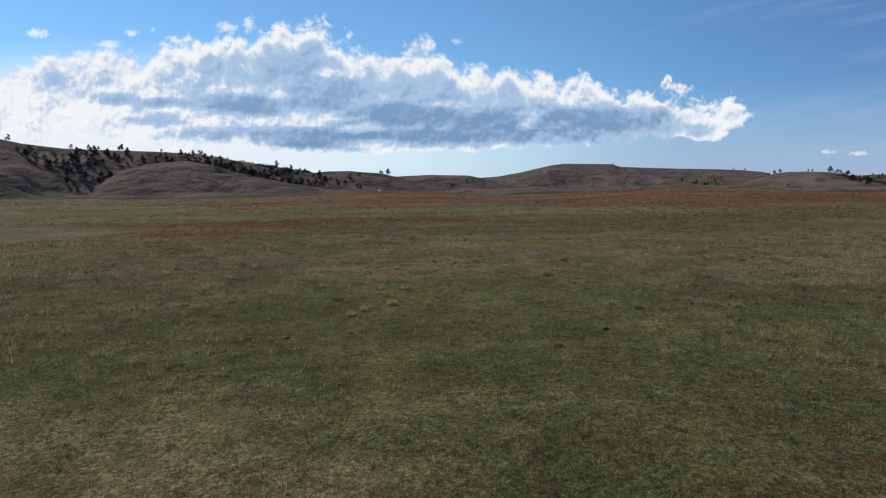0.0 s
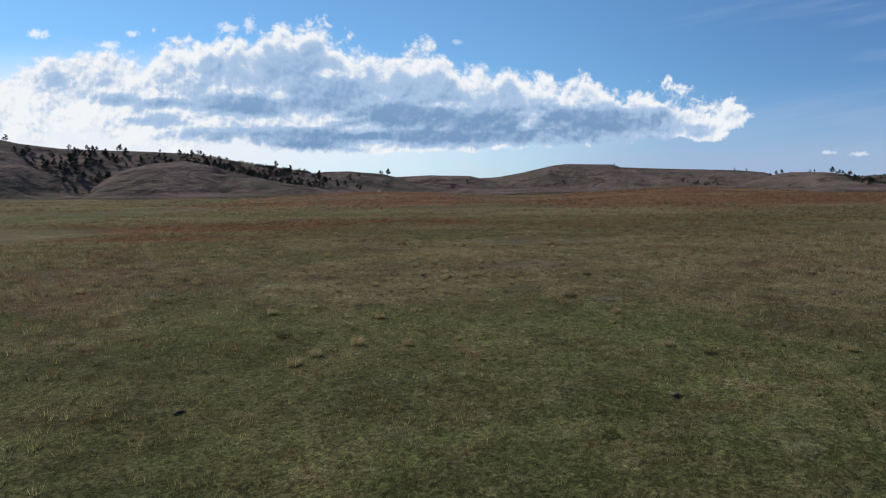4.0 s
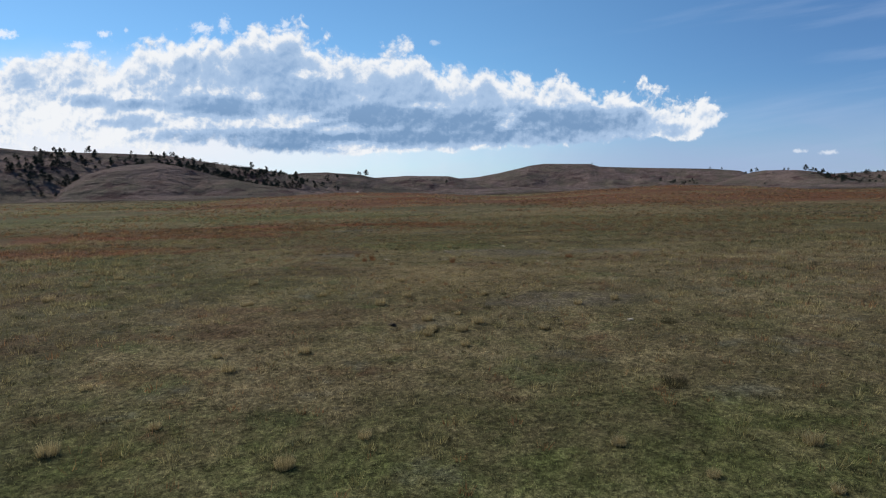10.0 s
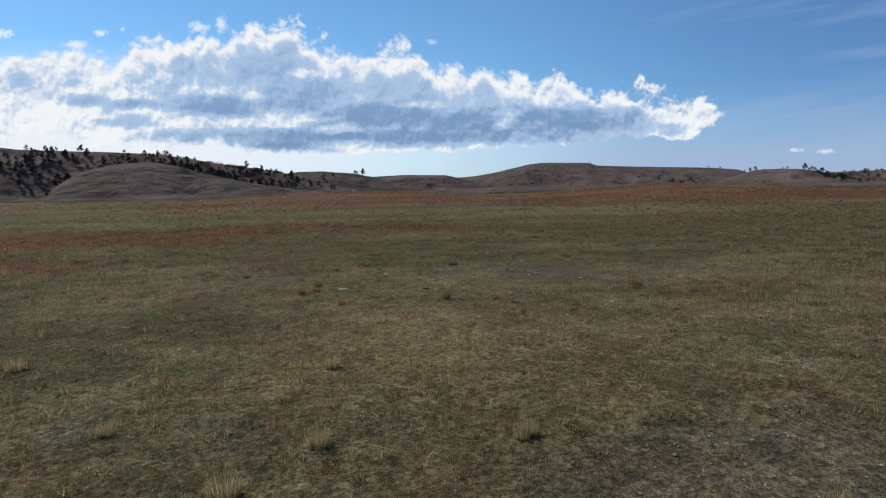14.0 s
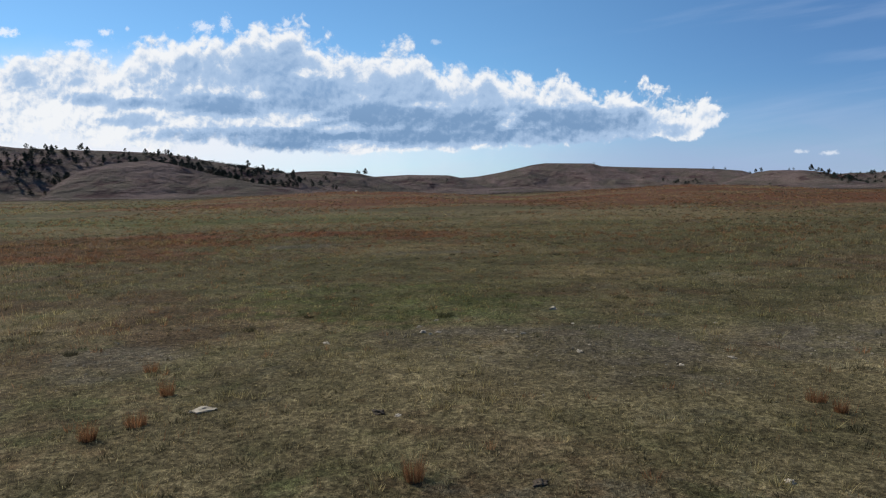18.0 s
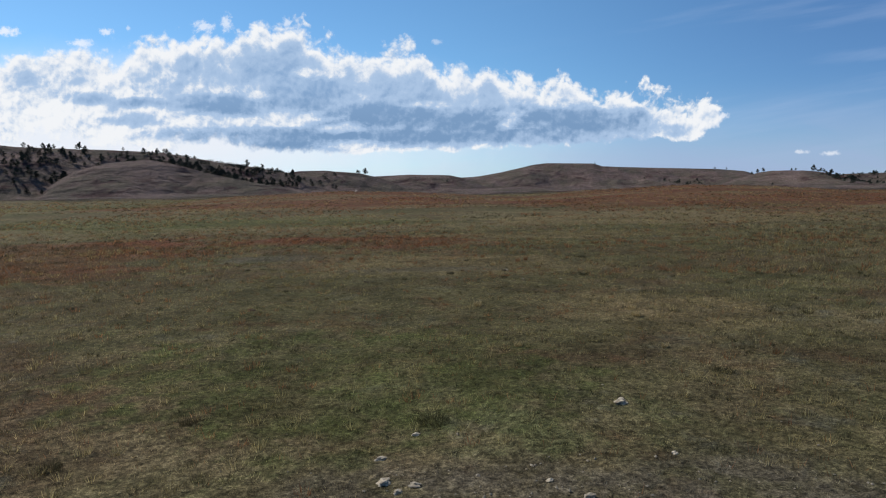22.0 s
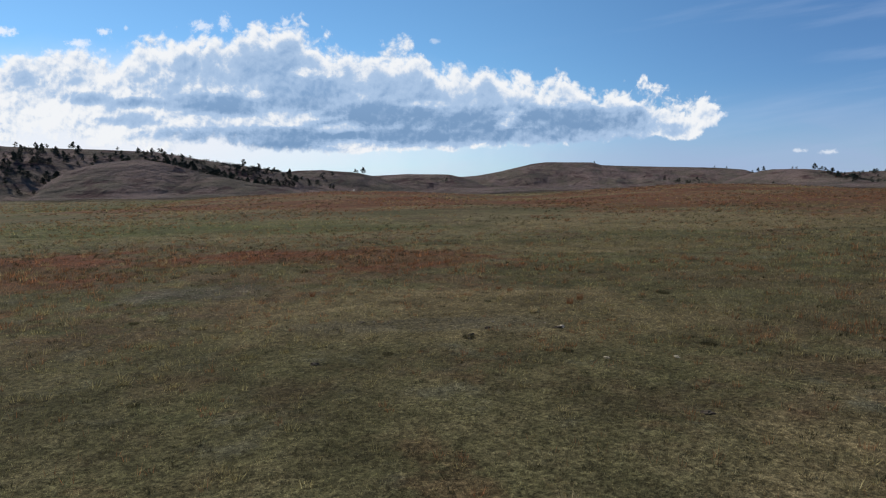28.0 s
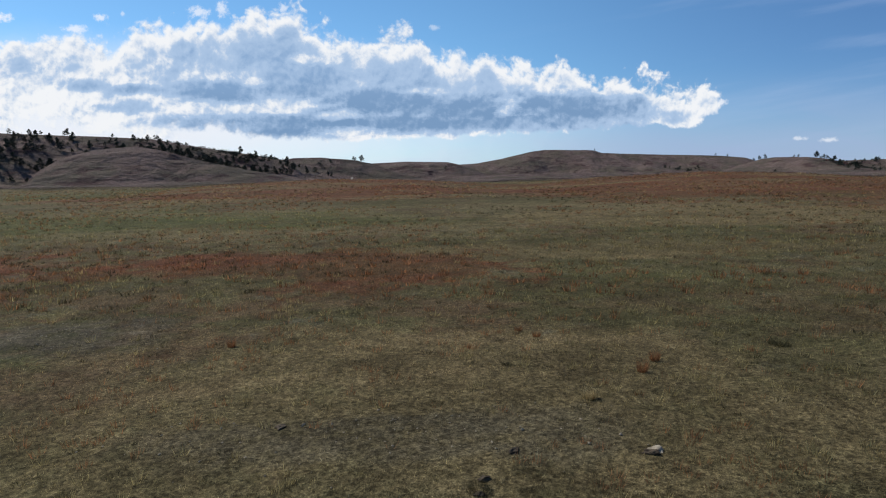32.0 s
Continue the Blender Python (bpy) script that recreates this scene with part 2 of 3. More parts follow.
def prairie(tree):
    """Colour and fine relief of the sward, by place."""
    n = Nodes(tree)
    place = n.add("ShaderNodeNewGeometry").outputs["Position"]
    sep = n.add("ShaderNodeSeparateXYZ")
    n.put(sep.inputs[0], place)
    flat = n.xyz(sep.outputs[0], sep.outputs[1])
    broad, patch, tuft, grain = (n.noise(flat, s, d, 0.6) for s, d in ((0.03, 4), (0.22, 5), (1.3, 5), (9.0, 5)))
    wobble = n.math("MULTIPLY", n.math("SUBTRACT", n.math("ADD", patch, n.math("MULTIPLY", tuft, 0.5)), 0.75), 2.4)
    drift = n.math("ADD", n.math("MULTIPLY", broad, 0.45), n.math("ADD", n.math("MULTIPLY", patch, 0.3), n.math("MULTIPLY", tuft, 0.25)))
    col = n.mix(n.step(drift, 0.40, 0.60), (0.128, 0.115, 0.048), (0.235, 0.180, 0.090))
    col = n.mix(n.math("MULTIPLY", n.step(n.noise(flat, 0.11, 6, 0.7), 0.49, 0.62), 0.8), col, (0.158, 0.102, 0.055))

    # metre-wide drifts of russet, grey and fresh green
    col = n.mix(n.step(n.noise(flat, 0.42, 6, 0.7), 0.55, 0.68, 0.0, 0.75), col, (0.158, 0.088, 0.044))
    col = n.mix(n.step(n.noise(n.vec("ADD", flat, (31, 57, 0)), 0.5, 6, 0.7), 0.55, 0.68, 0.0, 0.7), col, (0.170, 0.156, 0.100))
    col = n.mix(n.step(n.noise(n.vec("ADD", flat, (71, 17, 0)), 0.36, 6, 0.7), 0.55, 0.68, 0.0, 0.75), col, (0.114, 0.122, 0.046))

    def patches(some):
        mask = 0.0
        for cx, cy, rx, ry in some:
            size = max(rx, ry)
            ragged = wobble
            if size > 15:
                ragged = n.math("MULTIPLY", n.math("SUBTRACT", n.noise(flat, 5.0 / size, 9, 0.70), 0.5), 1.9)
            mask = n.math("MAXIMUM", mask, n.blob(flat, ragged, cx, cy, rx, ry, 0.2))
        return mask

    col = n.mix(n.math("MULTIPLY", patches(LUSH), n.step(tuft, 0.3, 0.65, 0.85, 0.4)), col, (0.112, 0.124, 0.038))
    col = n.mix(n.math("MULTIPLY", patches(STRAW), n.step(tuft, 0.3, 0.6, 0.4, 0.9)), col, (0.250, 0.185, 0.088))
    col = n.mix(n.math("MULTIPLY", patches(BARE), n.step(tuft, 0.35, 0.62, 0.2, 0.85)), col, (0.160, 0.132, 0.088))
    drifts = n.step(n.noise(n.xyz(n.math("MULTIPLY", sep.outputs[0], 0.45), sep.outputs[1]), 0.045, 9, 0.74), 0.38, 0.54, 0.78, 1.0)
    col = n.mix(n.math("MULTIPLY", n.math("MULTIPLY", patches(RED), drifts), n.step(n.math("ADD", n.math("MULTIPLY", tuft, 0.5), n.math("MULTIPLY", grain, 0.5)), 0.38, 0.6, 0.75, 1.0)), col, (0.190, 0.074, 0.038))
    high = n.step(n.math("ADD", sep.outputs[2], n.math("MULTIPLY", patch, 6.0)), 10.0, 22.0)
    high = n.math("MAXIMUM", high, n.step(n.math("ADD", sep.outputs[1], n.math("MULTIPLY", n.noise(flat, 0.006, 7, 0.65), 500.0)), 820.0, 960.0))
    hang = n.xyz(sep.outputs[0], n.math("MULTIPLY", sep.outputs[1], 0.6), n.math("MULTIPLY", sep.outputs[2], 2.0))
    # hill grass and earth, greyed towards mauve to stand in for distance haze
    slope = n.mix(n.step(n.noise(hang, 0.008, 8, 0.70), 0.42, 0.58), (0.222, 0.158, 0.130), (0.150, 0.124, 0.088))
    slope = n.mix(n.step(n.noise(hang, 0.018, 8, 0.72), 0.52, 0.62), slope, (0.105, 0.064, 0.055))
    slope = n.mix(n.step(n.noise(flat, 0.16, 7, 0.75), 0.5, 0.72), slope, (0.140, 0.108, 0.078))
    bands = n.noise(n.xyz(n.math("MULTIPLY", sep.outputs[0], 0.009), n.math("MULTIPLY", sep.outputs[1], 0.005), n.math("MULTIPLY", sep.outputs[2], 0.09)), 1.0, 7, 0.68)
    slope = n.mix(n.math("MULTIPLY", n.step(bands, 0.50, 0.66), 0.35), slope, (0.085, 0.056, 0.050))
    slope = n.mix(n.math("MULTIPLY", n.step(bands, 0.47, 0.36), 0.4), slope, (0.215, 0.165, 0.125))
    belt = n.noise(n.xyz(n.math("MULTIPLY", sep.outputs[0], 0.35), sep.outputs[1]), 0.03, 8, 0.72)
    col = n.mix(n.math("MULTIPLY", n.step(belt, 0.51, 0.60), 0.75), col, (0.225, 0.176, 0.085))
    col = n.mix(n.math("MULTIPLY", n.step(belt, 0.48, 0.40), 0.5), col, (0.118, 0.098, 0.044))
    col = n.mix(high, col, slope)
    mottle = n.math("MULTIPLY", n.step(n.noise(flat, 2.6, 6, 0.7), 0.32, 0.68, 0.84, 1.16), n.step(n.noise(flat, 0.4, 6, 0.75), 0.36, 0.64, 0.78, 1.24))
    # fine random tone; its dark spots also paint in shadow gaps between tufts
    mottle = n.math("MULTIPLY", mottle, n.step(n.noise(flat, 15.0, 6, 0.76), 0.34, 0.66, 0.50, 1.54))
    col = n.mix(1.0, col, n.xyz(mottle, mottle, n.math("MULTIPLY", mottle, 1.05)), "MULTIPLY")
    return n, place, col, tuft, grain, high


def ground_material():
    m = bpy.data.materials.new("prairie_ground")
    m.use_nodes = True
    n, place, col, tuft, grain, high = prairie(m.node_tree)
    shader = m.node_tree.nodes["Principled BSDF"]
    hair = n.noise(place, 45.0, 4, 0.7)
    # random grain, darkened overall: self-shadow of the grass put into the ground colour
    tone = n.math("MULTIPLY", n.step(grain, 0.32, 0.68, 0.38, 0.92), n.step(hair, 0.3, 0.7, 0.45, 1.35))
    n.put(shader.inputs["Base Color"], n.mix(1.0, col, n.xyz(tone, tone, tone), "MULTIPLY"))
    shader.inputs["Roughness"].default_value = 0.95
    shader.inputs["Specular IOR Level"].default_value = 0.03
    bump = n.add("ShaderNodeBump")
    bump.inputs["Strength"].default_value, bump.inputs["Distance"].default_value = 0.9, 0.12
    n.put(bump.inputs["Height"], n.math("ADD", n.math("MULTIPLY", grain, 0.6), n.math("ADD", tuft, n.math("MULTIPLY", hair, 0.2))))
    fold = n.add("ShaderNodeBump")
    fold.inputs["Strength"].default_value, fold.inputs["Distance"].default_value = 1.0, 14.0
    n.put(fold.inputs["Height"], n.math("MULTIPLY", n.math("ADD", n.noise(place, 0.016, 8, 0.66), n.math("MULTIPLY", n.noise(place, 0.0055, 5, 0.6), 3.5)), high))
    n.put(bump.inputs["Normal"], fold.outputs[0])
    n.put(shader.inputs["Normal"], bump.outputs[0])
    return m


def blade_material(name, tint=None, share=0.0):
    """Grass blades: the sward's colour where they stand, each blade lighter or darker, light passing through."""
    m = bpy.data.materials.new(name)
    m.use_nodes = True
    n, place, col, tuft, grain, high = prairie(m.node_tree)
    shader = m.node_tree.nodes["Principled BSDF"]
    chance = n.add("ShaderNodeNewGeometry").outputs["Random Per Island"]
    if tint:
        col = n.mix(share, col, tint)
    tone = n.math("ADD", 0.75, n.math("MULTIPLY", n.math("POWER", chance, 2.5), 1.8))
    col = n.mix(1.0, col, n.xyz(tone, tone, n.math("MULTIPLY", tone, 0.95)), "MULTIPLY")
    n.put(shader.inputs["Base Color"], col)
    shader.inputs["Roughness"].default_value = 0.7
    shader.inputs["Specular IOR Level"].default_value = 0.06
    thin = n.add("ShaderNodeBsdfTranslucent")
    n.put(thin.inputs["Color"], col)
    both = n.add("ShaderNodeMixShader")
    both.inputs[0].default_value = 0.45
    m.node_tree.links.new(shader.outputs[0], both.inputs[1])
    m.node_tree.links.new(thin.outputs[0], both.inputs[2])
    m.node_tree.links.new(both.outputs[0], m.node_tree.nodes["Material Output"].inputs["Surface"])
    return m


def rough_material(name, first, second, scale, relief=0.02, rough=0.9):
    m = bpy.data.materials.new(name)
    m.use_nodes = True
    n = Nodes(m.node_tree)
    shader = m.node_tree.nodes["Principled BSDF"]
    place = n.add("ShaderNodeTexCoord").outputs["Object"]
    chance = n.add("ShaderNodeObjectInfo").outputs["Random"]
    grain, blot = n.noise(place, scale, 6, 0.65), n.noise(place, scale * 0.2, 4)
    col = n.mix(n.step(n.math("ADD", n.math("MULTIPLY", grain, 0.6), n.math("MULTIPLY", blot, 0.4)), 0.36, 0.62), first, second)
    tone = n.step(chance, 0.0, 1.0, 0.75, 1.2)
    n.put(shader.inputs["Base Color"], n.mix(1.0, col, n.xyz(tone, tone, tone), "MULTIPLY"))
    shader.inputs["Roughness"].default_value = rough
    shader.inputs["Specular IOR Level"].default_value = 0.2
    bump = n.add("ShaderNodeBump")
    bump.inputs["Strength"].default_value, bump.inputs["Distance"].default_value = 0.7, relief
    n.put(bump.inputs["Height"], grain)
    n.put(shader.inputs["Normal"], bump.outputs[0])
    return m


GROUND = ground_material()
BLADE = blade_material("grass_blade")
DRY = blade_material("dry_stem", (0.30, 0.24, 0.13), 0.6)
BUNCH = blade_material("bunch_blade", (0.27, 0.215, 0.10), 0.6)
TUSSOCK = blade_material("tussock_blade", (0.36, 0.28, 0.15), 0.8)
WEED = blade_material("weed_leaf", (0.040, 0.036, 0.020), 0.85)
RUST = blade_material("bluestem_blade", (0.21, 0.092, 0.043), 0.85)
NEEDLES = rough_material("pine_needles", (0.024, 0.032, 0.022), (0.046, 0.056, 0.036), 0.9, 0.1, 0.85)
BARK = rough_material("pine_bark", (0.055, 0.036, 0.025), (0.12, 0.075, 0.05), 2.5, 0.05)
STONE = rough_material("pale_stone", (0.27, 0.215, 0.145), (0.46, 0.38, 0.27), 9.0, 0.02)
DUNG = rough_material("dried_dung", (0.040, 0.028, 0.018), (0.095, 0.070, 0.045), 14.0, 0.02)
DUST = rough_material("pale_dust", (0.20, 0.17, 0.135), (0.28, 0.24, 0.19), 0.4, 0.02)
SUMAC = rough_material("russet_leaves", (0.085, 0.026, 0.020), (0.13, 0.050, 0.034), 1.2, 0.1)


# ---- terrain ----
def lattice(x, y, seed):
    """Smooth random heights in 0..1 over the plane."""
    xi, yi = np.floor(x).astype(np.int64), np.floor(y).astype(np.int64)
    fx, fy = x - xi, y - yi
    fx, fy = fx * fx * (3 - 2 * fx), fy * fy * (3 - 2 * fy)

    def dice(a, b):
        h = (a * 374761393 + b * 668265263 + seed * 974634777) & 0x7FFFFFFF
        h = ((h ^ (h >> 13)) * 1274126177) & 0x7FFFFFFF
        return ((h ^ (h >> 16)) & 0xFFFF) / 65535.0

    low = dice(xi, yi) * (1 - fx) + dice(xi + 1, yi) * fx
    top = dice(xi, yi + 1) * (1 - fx) + dice(xi + 1, yi + 1) * fx
    return low * (1 - fy) + top * fy


def fractal(x, y, seed, layers=4):
    total, size = 0.0, 0.5
    for k in range(layers):
        total = total + size * (lattice(x * 2**k, y * 2**k, seed + k) - 0.5)
        size *= 0.5
    return total


# Rises along the flight line: y, height.
RISE_Y = np.array([0, 15, 25, 35, 45, 55, 65, 75, 88, 112, 170])
RISE_Z = np.array([0.45, 1.1, 1.34, 1.85, 1.95, 1.45, 1.32, 1.06, 0.94, 0.55, 0.3])
# Ridges: bearing, distance and height of the crest.
LEFT = np.array([(-100, 1500, 60), (-60, 1250, 105), (-36.1, 1230, 97), (-34, 1250, 90), (-31.4, 1270, 86.6), (-24.7, 1310, 86.6), (-21.9, 1300, 82.5), (-19.7, 1300, 73), (-17.3, 1310, 64.5), (-14.9, 1320, 57), (-11.8, 1330, 45), (-9.8, 1340, 31), (-7.7, 1350, 10), (-6, 1350, -4)])
SPUR = np.array([(-30.8, 1050, -4), (-29.7, 1060, 20), (-28.2, 1080, 40), (-26.1, 1100, 53), (-23, 1120, 61), (-20.7, 1120, 52), (-18.3, 1110, 38), (-14.9, 1100, 23), (-11.4, 1100, 10), (-8, 1100, -4)])
SADDLE = np.array([(-15, 1420, 20), (-13, 1420, 46), (-11, 1400, 51.5), (-8.7, 1400, 52.3), (-5.6, 1420, 45.9), (-4, 1440, 37), (-2.4, 1450, 22), (0.3, 1450, 4), (1, 1450, -4)])
KNOLL = np.array([(-9, 1800, -4), (-7.7, 1800, 28), (-4.5, 1800, 48), (-1.3, 1800, 52), (2.5, 1800, 49), (3.5, 1800, 42), (5.1, 1800, 23), (7.5, 1800, -4)])
MESA = np.array([(-2, 2700, -4), (0.9, 2700, 36), (3.5, 2750, 61), (5.2, 2800, 66), (7.3, 2800, 83), (9.9, 2830, 113), (11.4, 2850, 122.5), (15.6, 2850, 116), (16.4, 2850, 102.5), (21.3, 2860, 90), (25.8, 2870, 80), (27.9, 2860, 69), (29.2, 2800, 45), (31, 2700, 20)])
RIGHT = np.array([(25, 2250, -4), (25.8, 2250, 9), (27.5, 2270, 33), (29, 2260, 50), (30, 2200, 53), (32, 2150, 50), (33.4, 2120, 43), (34.6, 2100, 30), (36.5, 2000, 10), (38.5, 1950, -4)])
BEYOND = np.array([(31, 2900, 20), (33.8, 2900, 42), (35.3, 2900, 49), (36.8, 2900, 49), (40, 2900, 54), (60, 2800, 60), (110, 2700, 45), (180, 2600, 40)])
BEHIND = np.array([(-180, 2600, 40), (-120, 2400, 35), (-100, 2200, 10)])
RIDGES = ((LEFT, 420, 1), (SPUR, 330, 2), (SADDLE, 300, 3), (KNOLL, 400, 4), (MESA, 800, 5), (RIGHT, 600, 6), (BEYOND, 500, 7), (BEHIND, 700, 8))


def height(x, y):
    x, y = np.asarray(x, float), np.asarray(y, float)
    r, az = np.hypot(x, y), np.degrees(np.arctan2(x, y))
    rise = sum(np.interp(y + d, RISE_Y, RISE_Z) for d in (-5, -2.5, 0, 2.5, 5)) / 5
    near = 1 / (1 + np.exp((r - 190) / 28))
    # a long, low swell between the meadow and the hills
    crest = np.interp(az, (-30, -20, -15, -7, -2, 2, 5, 8.5, 12, 15, 22, 27, 32, 40, 90), (0, 0, 2.6, 4.9, 4.4, 2.8, 1.2, 1.0, 2.4, 4.0, 6.2, 4.9, 2.2, 0.8, 1))
    swell = crest * np.exp(-(((r - 450) / np.where(r < 450, 150.0, 110.0)) ** 2))
    plain = 0.2 + swell + 1.2 * fractal(x / 60, y / 60, 31, 3) * np.clip((r - 120) / 200, 0, 1)
    z = near * rise + (1 - near) * plain
    z = z + 0.15 * fractal(x / 2.2, y / 2.2, 7, 4) * np.clip(400 / (r + 200), 0, 1) + 0.25 * fractal(x / 14, y / 14, 17, 2)
    # low knolls at the foot of the hills
    foot = np.clip((r - 620) / 350, 0, 1) * np.clip((3000 - r) / 500, 0, 1)
    z = z + foot * (34 * np.clip(fractal(x / 210, y / 240, 101, 4) + 0.05, 0, 1) + 2.5 * fractal(x / 50, y / 50, 121, 3))
    for crests, width, seed in RIDGES:
        far = np.interp(az, crests[:, 0], crests[:, 1])
        top = np.interp(az, crests[:, 0], crests[:, 2], left=-4, right=-4)
        wide = width * (0.9 + 0.5 * fractal(az / 5, az * 0 + seed, 40 + seed, 3))
        s = np.clip((r - far + wide) / wide, 0, 1)
        sway = x / 160 + 1.6 * fractal(x / 260, y / 260, 50 + seed, 3)
        folds = 1 - np.abs(2 * lattice(sway, y / 420, 60 + seed) - 1)
        folds = 0.7 * folds + 0.3 * (1 - np.abs(2 * lattice(x / 55 + 2 * fractal(x / 90, y / 90, 70 + seed, 2), y / 120, 80 + seed) - 1))
        bank = s * s * (3 - 2 * s) - 0.58 * folds * 4 * s * (1 - s) * np.clip(1.15 - s, 0, 1)
        bench = top * bank + 9 * fractal(x / 130, y / 130, 90 + seed, 5) * 4 * s * (1 - s)
        bench = np.where(r > far, top * np.clip(1 - (r - far) / 900, 0.35, 1), bench)
        z = np.where((s > 0) & (bench > z), bench, z)
    return z


def at(x, y):
    return float(height(x, y))


def mesh_of(name, verts, faces, material, smooth=True):
    """A mesh from arrays: verts (n, 3); faces (m, 3) or (m, 4)."""
    me = bpy.data.meshes.new(name)
    m, k = faces.shape
    me.vertices.add(len(verts))
    me.vertices.foreach_set("co", np.ascontiguousarray(verts, np.float32).ravel())
    me.loops.add(m * k)
    me.loops.foreach_set("vertex_index", np.ascontiguousarray(faces, np.int32).ravel())
    me.polygons.add(m)
    me.polygons.foreach_set("loop_start", np.arange(0, m * k, k, dtype=np.int32))
    me.polygons.foreach_set("use_smooth", np.full(m, smooth))
    me.update(calc_edges=True)
    me.materials.append(material)
    return me


def build_ground():
    az = np.radians(np.concatenate([np.arange(-54, 54, 0.17), np.arange(56, 304, 2.0)]))
    rings = np.concatenate([np.arange(1.0, 125, 0.75), 125 * 1.018 ** np.arange(0, 206)])
    rings = rings[rings < 4900]
    rr, aa = np.meshgrid(rings, az, indexing="ij")
    x, y = rr * np.sin(aa), rr * np.cos(aa)
    verts = np.stack([x, y, height(x, y)], -1).reshape(-1, 3)
    a, b = len(az), len(rings)
    i, j = np.meshgrid(np.arange(b - 1), np.arange(a), indexing="ij")
    k = (j + 1) % a
    quads = np.stack([i * a + j, i * a + k, (i + 1) * a + k, (i + 1) * a + j], -1).reshape(-1, 4)[:, ::-1]
    # close the middle with a small cap of the same rings
    verts = np.concatenate([verts, [(0.0, 0.0, at(0, 0))]])
    cap = np.stack([np.full(a, len(verts) - 1), np.arange(a), (np.arange(a) + 1) % a, (np.arange(a) + 1) % a], -1)
    me = mesh_of("ground", verts, quads, GROUND)
    bm = bmesh.new()
    bm.from_mesh(me)
    bm.verts.ensure_lookup_table()
    for _, j, k, _ in cap.tolist():
        bm.faces.new((bm.verts[len(verts) - 1], bm.verts[k], bm.verts[j])).smooth = True
    bm.to_mesh(me)
    bm.free()
    return tagged(new("ground", me), "rolling autumn prairie of short green, tan and rust-red grass rising to brown hills", "ground", kind="structure")


build_ground()


# ---- grass ----
def blades(rng, x, y, size, count, tall, width, spread, lean):
    """Triangular blades of tufts that stand at x, y: verts and faces."""
    k = len(x)
    x, y, size = (np.repeat(some, count) for some in (x, y, size))
    m = k * count
    turn, out = rng.uniform(0, 2 * np.pi, m), spread * size * np.sqrt(rng.uniform(0, 1, m))
    bx, by = x + out * np.cos(turn), y + out * np.sin(turn)
    up = tall * size * rng.uniform(0.5, 1.25, m)
    tilt = lean * rng.uniform(0.2, 1.3, m) * up
    side = rng.uniform(0, np.pi, m)
    wx, wy = np.cos(side) * width * size, np.sin(side) * width * size
    bz = height(bx, by) - 0.01
    tx, ty = bx + tilt * np.cos(turn) + 0.1 * tilt, by + tilt * np.sin(turn)
    verts = np.stack([np.stack([bx - wx, by - wy, bz], -1), np.stack([bx + wx, by + wy, bz], -1), np.stack([tx, ty, bz + up], -1)], 1).reshape(-1, 3)
    return verts, np.arange(3 * m).reshape(-1, 3)


def sward(rng, count, reach, start=6):
    """Places of tufts, thickest beside the flight line and thinning away from it."""
    y = start + (reach - start) * rng.uniform(0, 1, count) ** 1.15
    near = np.maximum(9.0, y - 74.0)
    off = rng.uniform(0, 1, count)
    x = np.where(off < 0.36, rng.uniform(-1, 1, count) * 0.62 * near, 0)
    far = 0.62 * near * np.exp(rng.uniform(0, np.log(7.0), count)) * np.sign(rng.uniform(-1, 1, count))
    x = np.where(off < 0.36, x, far)
    keep = rng.uniform(0, 1, count) > np.clip((y - 70) / (reach - 70), 0, 1) ** 0.8
    x, y, near = x[keep], y[keep], near[keep]
    gap = np.maximum(near, np.abs(x) * 1.6)
    return x + 0.03 * y, y, np.clip(gap / 11.0, 0.8, 5.0)


rng = np.random.default_rng(11)


def stand(name, label, count, reach, material, per, tall, width, spread, lean, grow=0.55, clump=None, start=6):
    x, y, size = sward(rng, count, reach, start)
    worn = np.zeros(len(x))
    for cx, cy, rx, ry in BARE:
        worn = np.maximum(worn, 1.25 - np.hypot((x - cx) / rx, (y - cy) / ry) + 0.8 * fractal(x / 0.8, y / 0.8, 88, 3))
    keep = rng.uniform(0, 1, len(x)) > 0.75 * np.clip(worn * 1.5, 0, 1)
    x, y, size = x[keep], y[keep], size[keep]
    if clump is not None:
        keep = (fractal(x / 3.0, y / 3.0, clump, 3) + 0.5 * fractal(x / 0.7, y / 0.7, clump + 9, 2)) > 0.03
        x, y, size = x[keep], y[keep], size[keep]
    verts, faces = blades(rng, x, y, size**grow, per, tall, width, spread, lean)
    return tagged(new(name, mesh_of(name, verts, faces, material, False)), label, "grass", kind="stuff")


stand("grass", "short olive-green prairie grass cropped close", 330000, 165, BLADE, 5, 0.058, 0.0055, 0.07, 0.55)
stand("dry_grass", "thin straw-coloured dry grass stems among the green", 40000, 165, DRY, 5, 0.10, 0.004, 0.10, 0.85, clump=3)
stand("red_grass", "sparse rust-red bluestem stems in the prairie", 9000, 165, RUST, 4, 0.18, 0.005, 0.10, 0.45, clump=21)
stand("bunch_grass", "small tan and olive bunches of grass dotted over the sward", 9000, 150, BUNCH, 26, 0.17, 0.006, 0.12, 0.6, clump=41)
# dark plants, with extra ones added for dark specks and small shadows in the turf
stand("weeds", "low dark brown-green weeds scattered among the grass", 5000, 140, WEED, 18, 0.09, 0.008, 0.10, 0.8)
stand("rusty_bunches", "small russet bunches of grass dotted over the sward", 2600, 150, RUST, 18, 0.16, 0.006, 0.12, 0.5, clump=57)
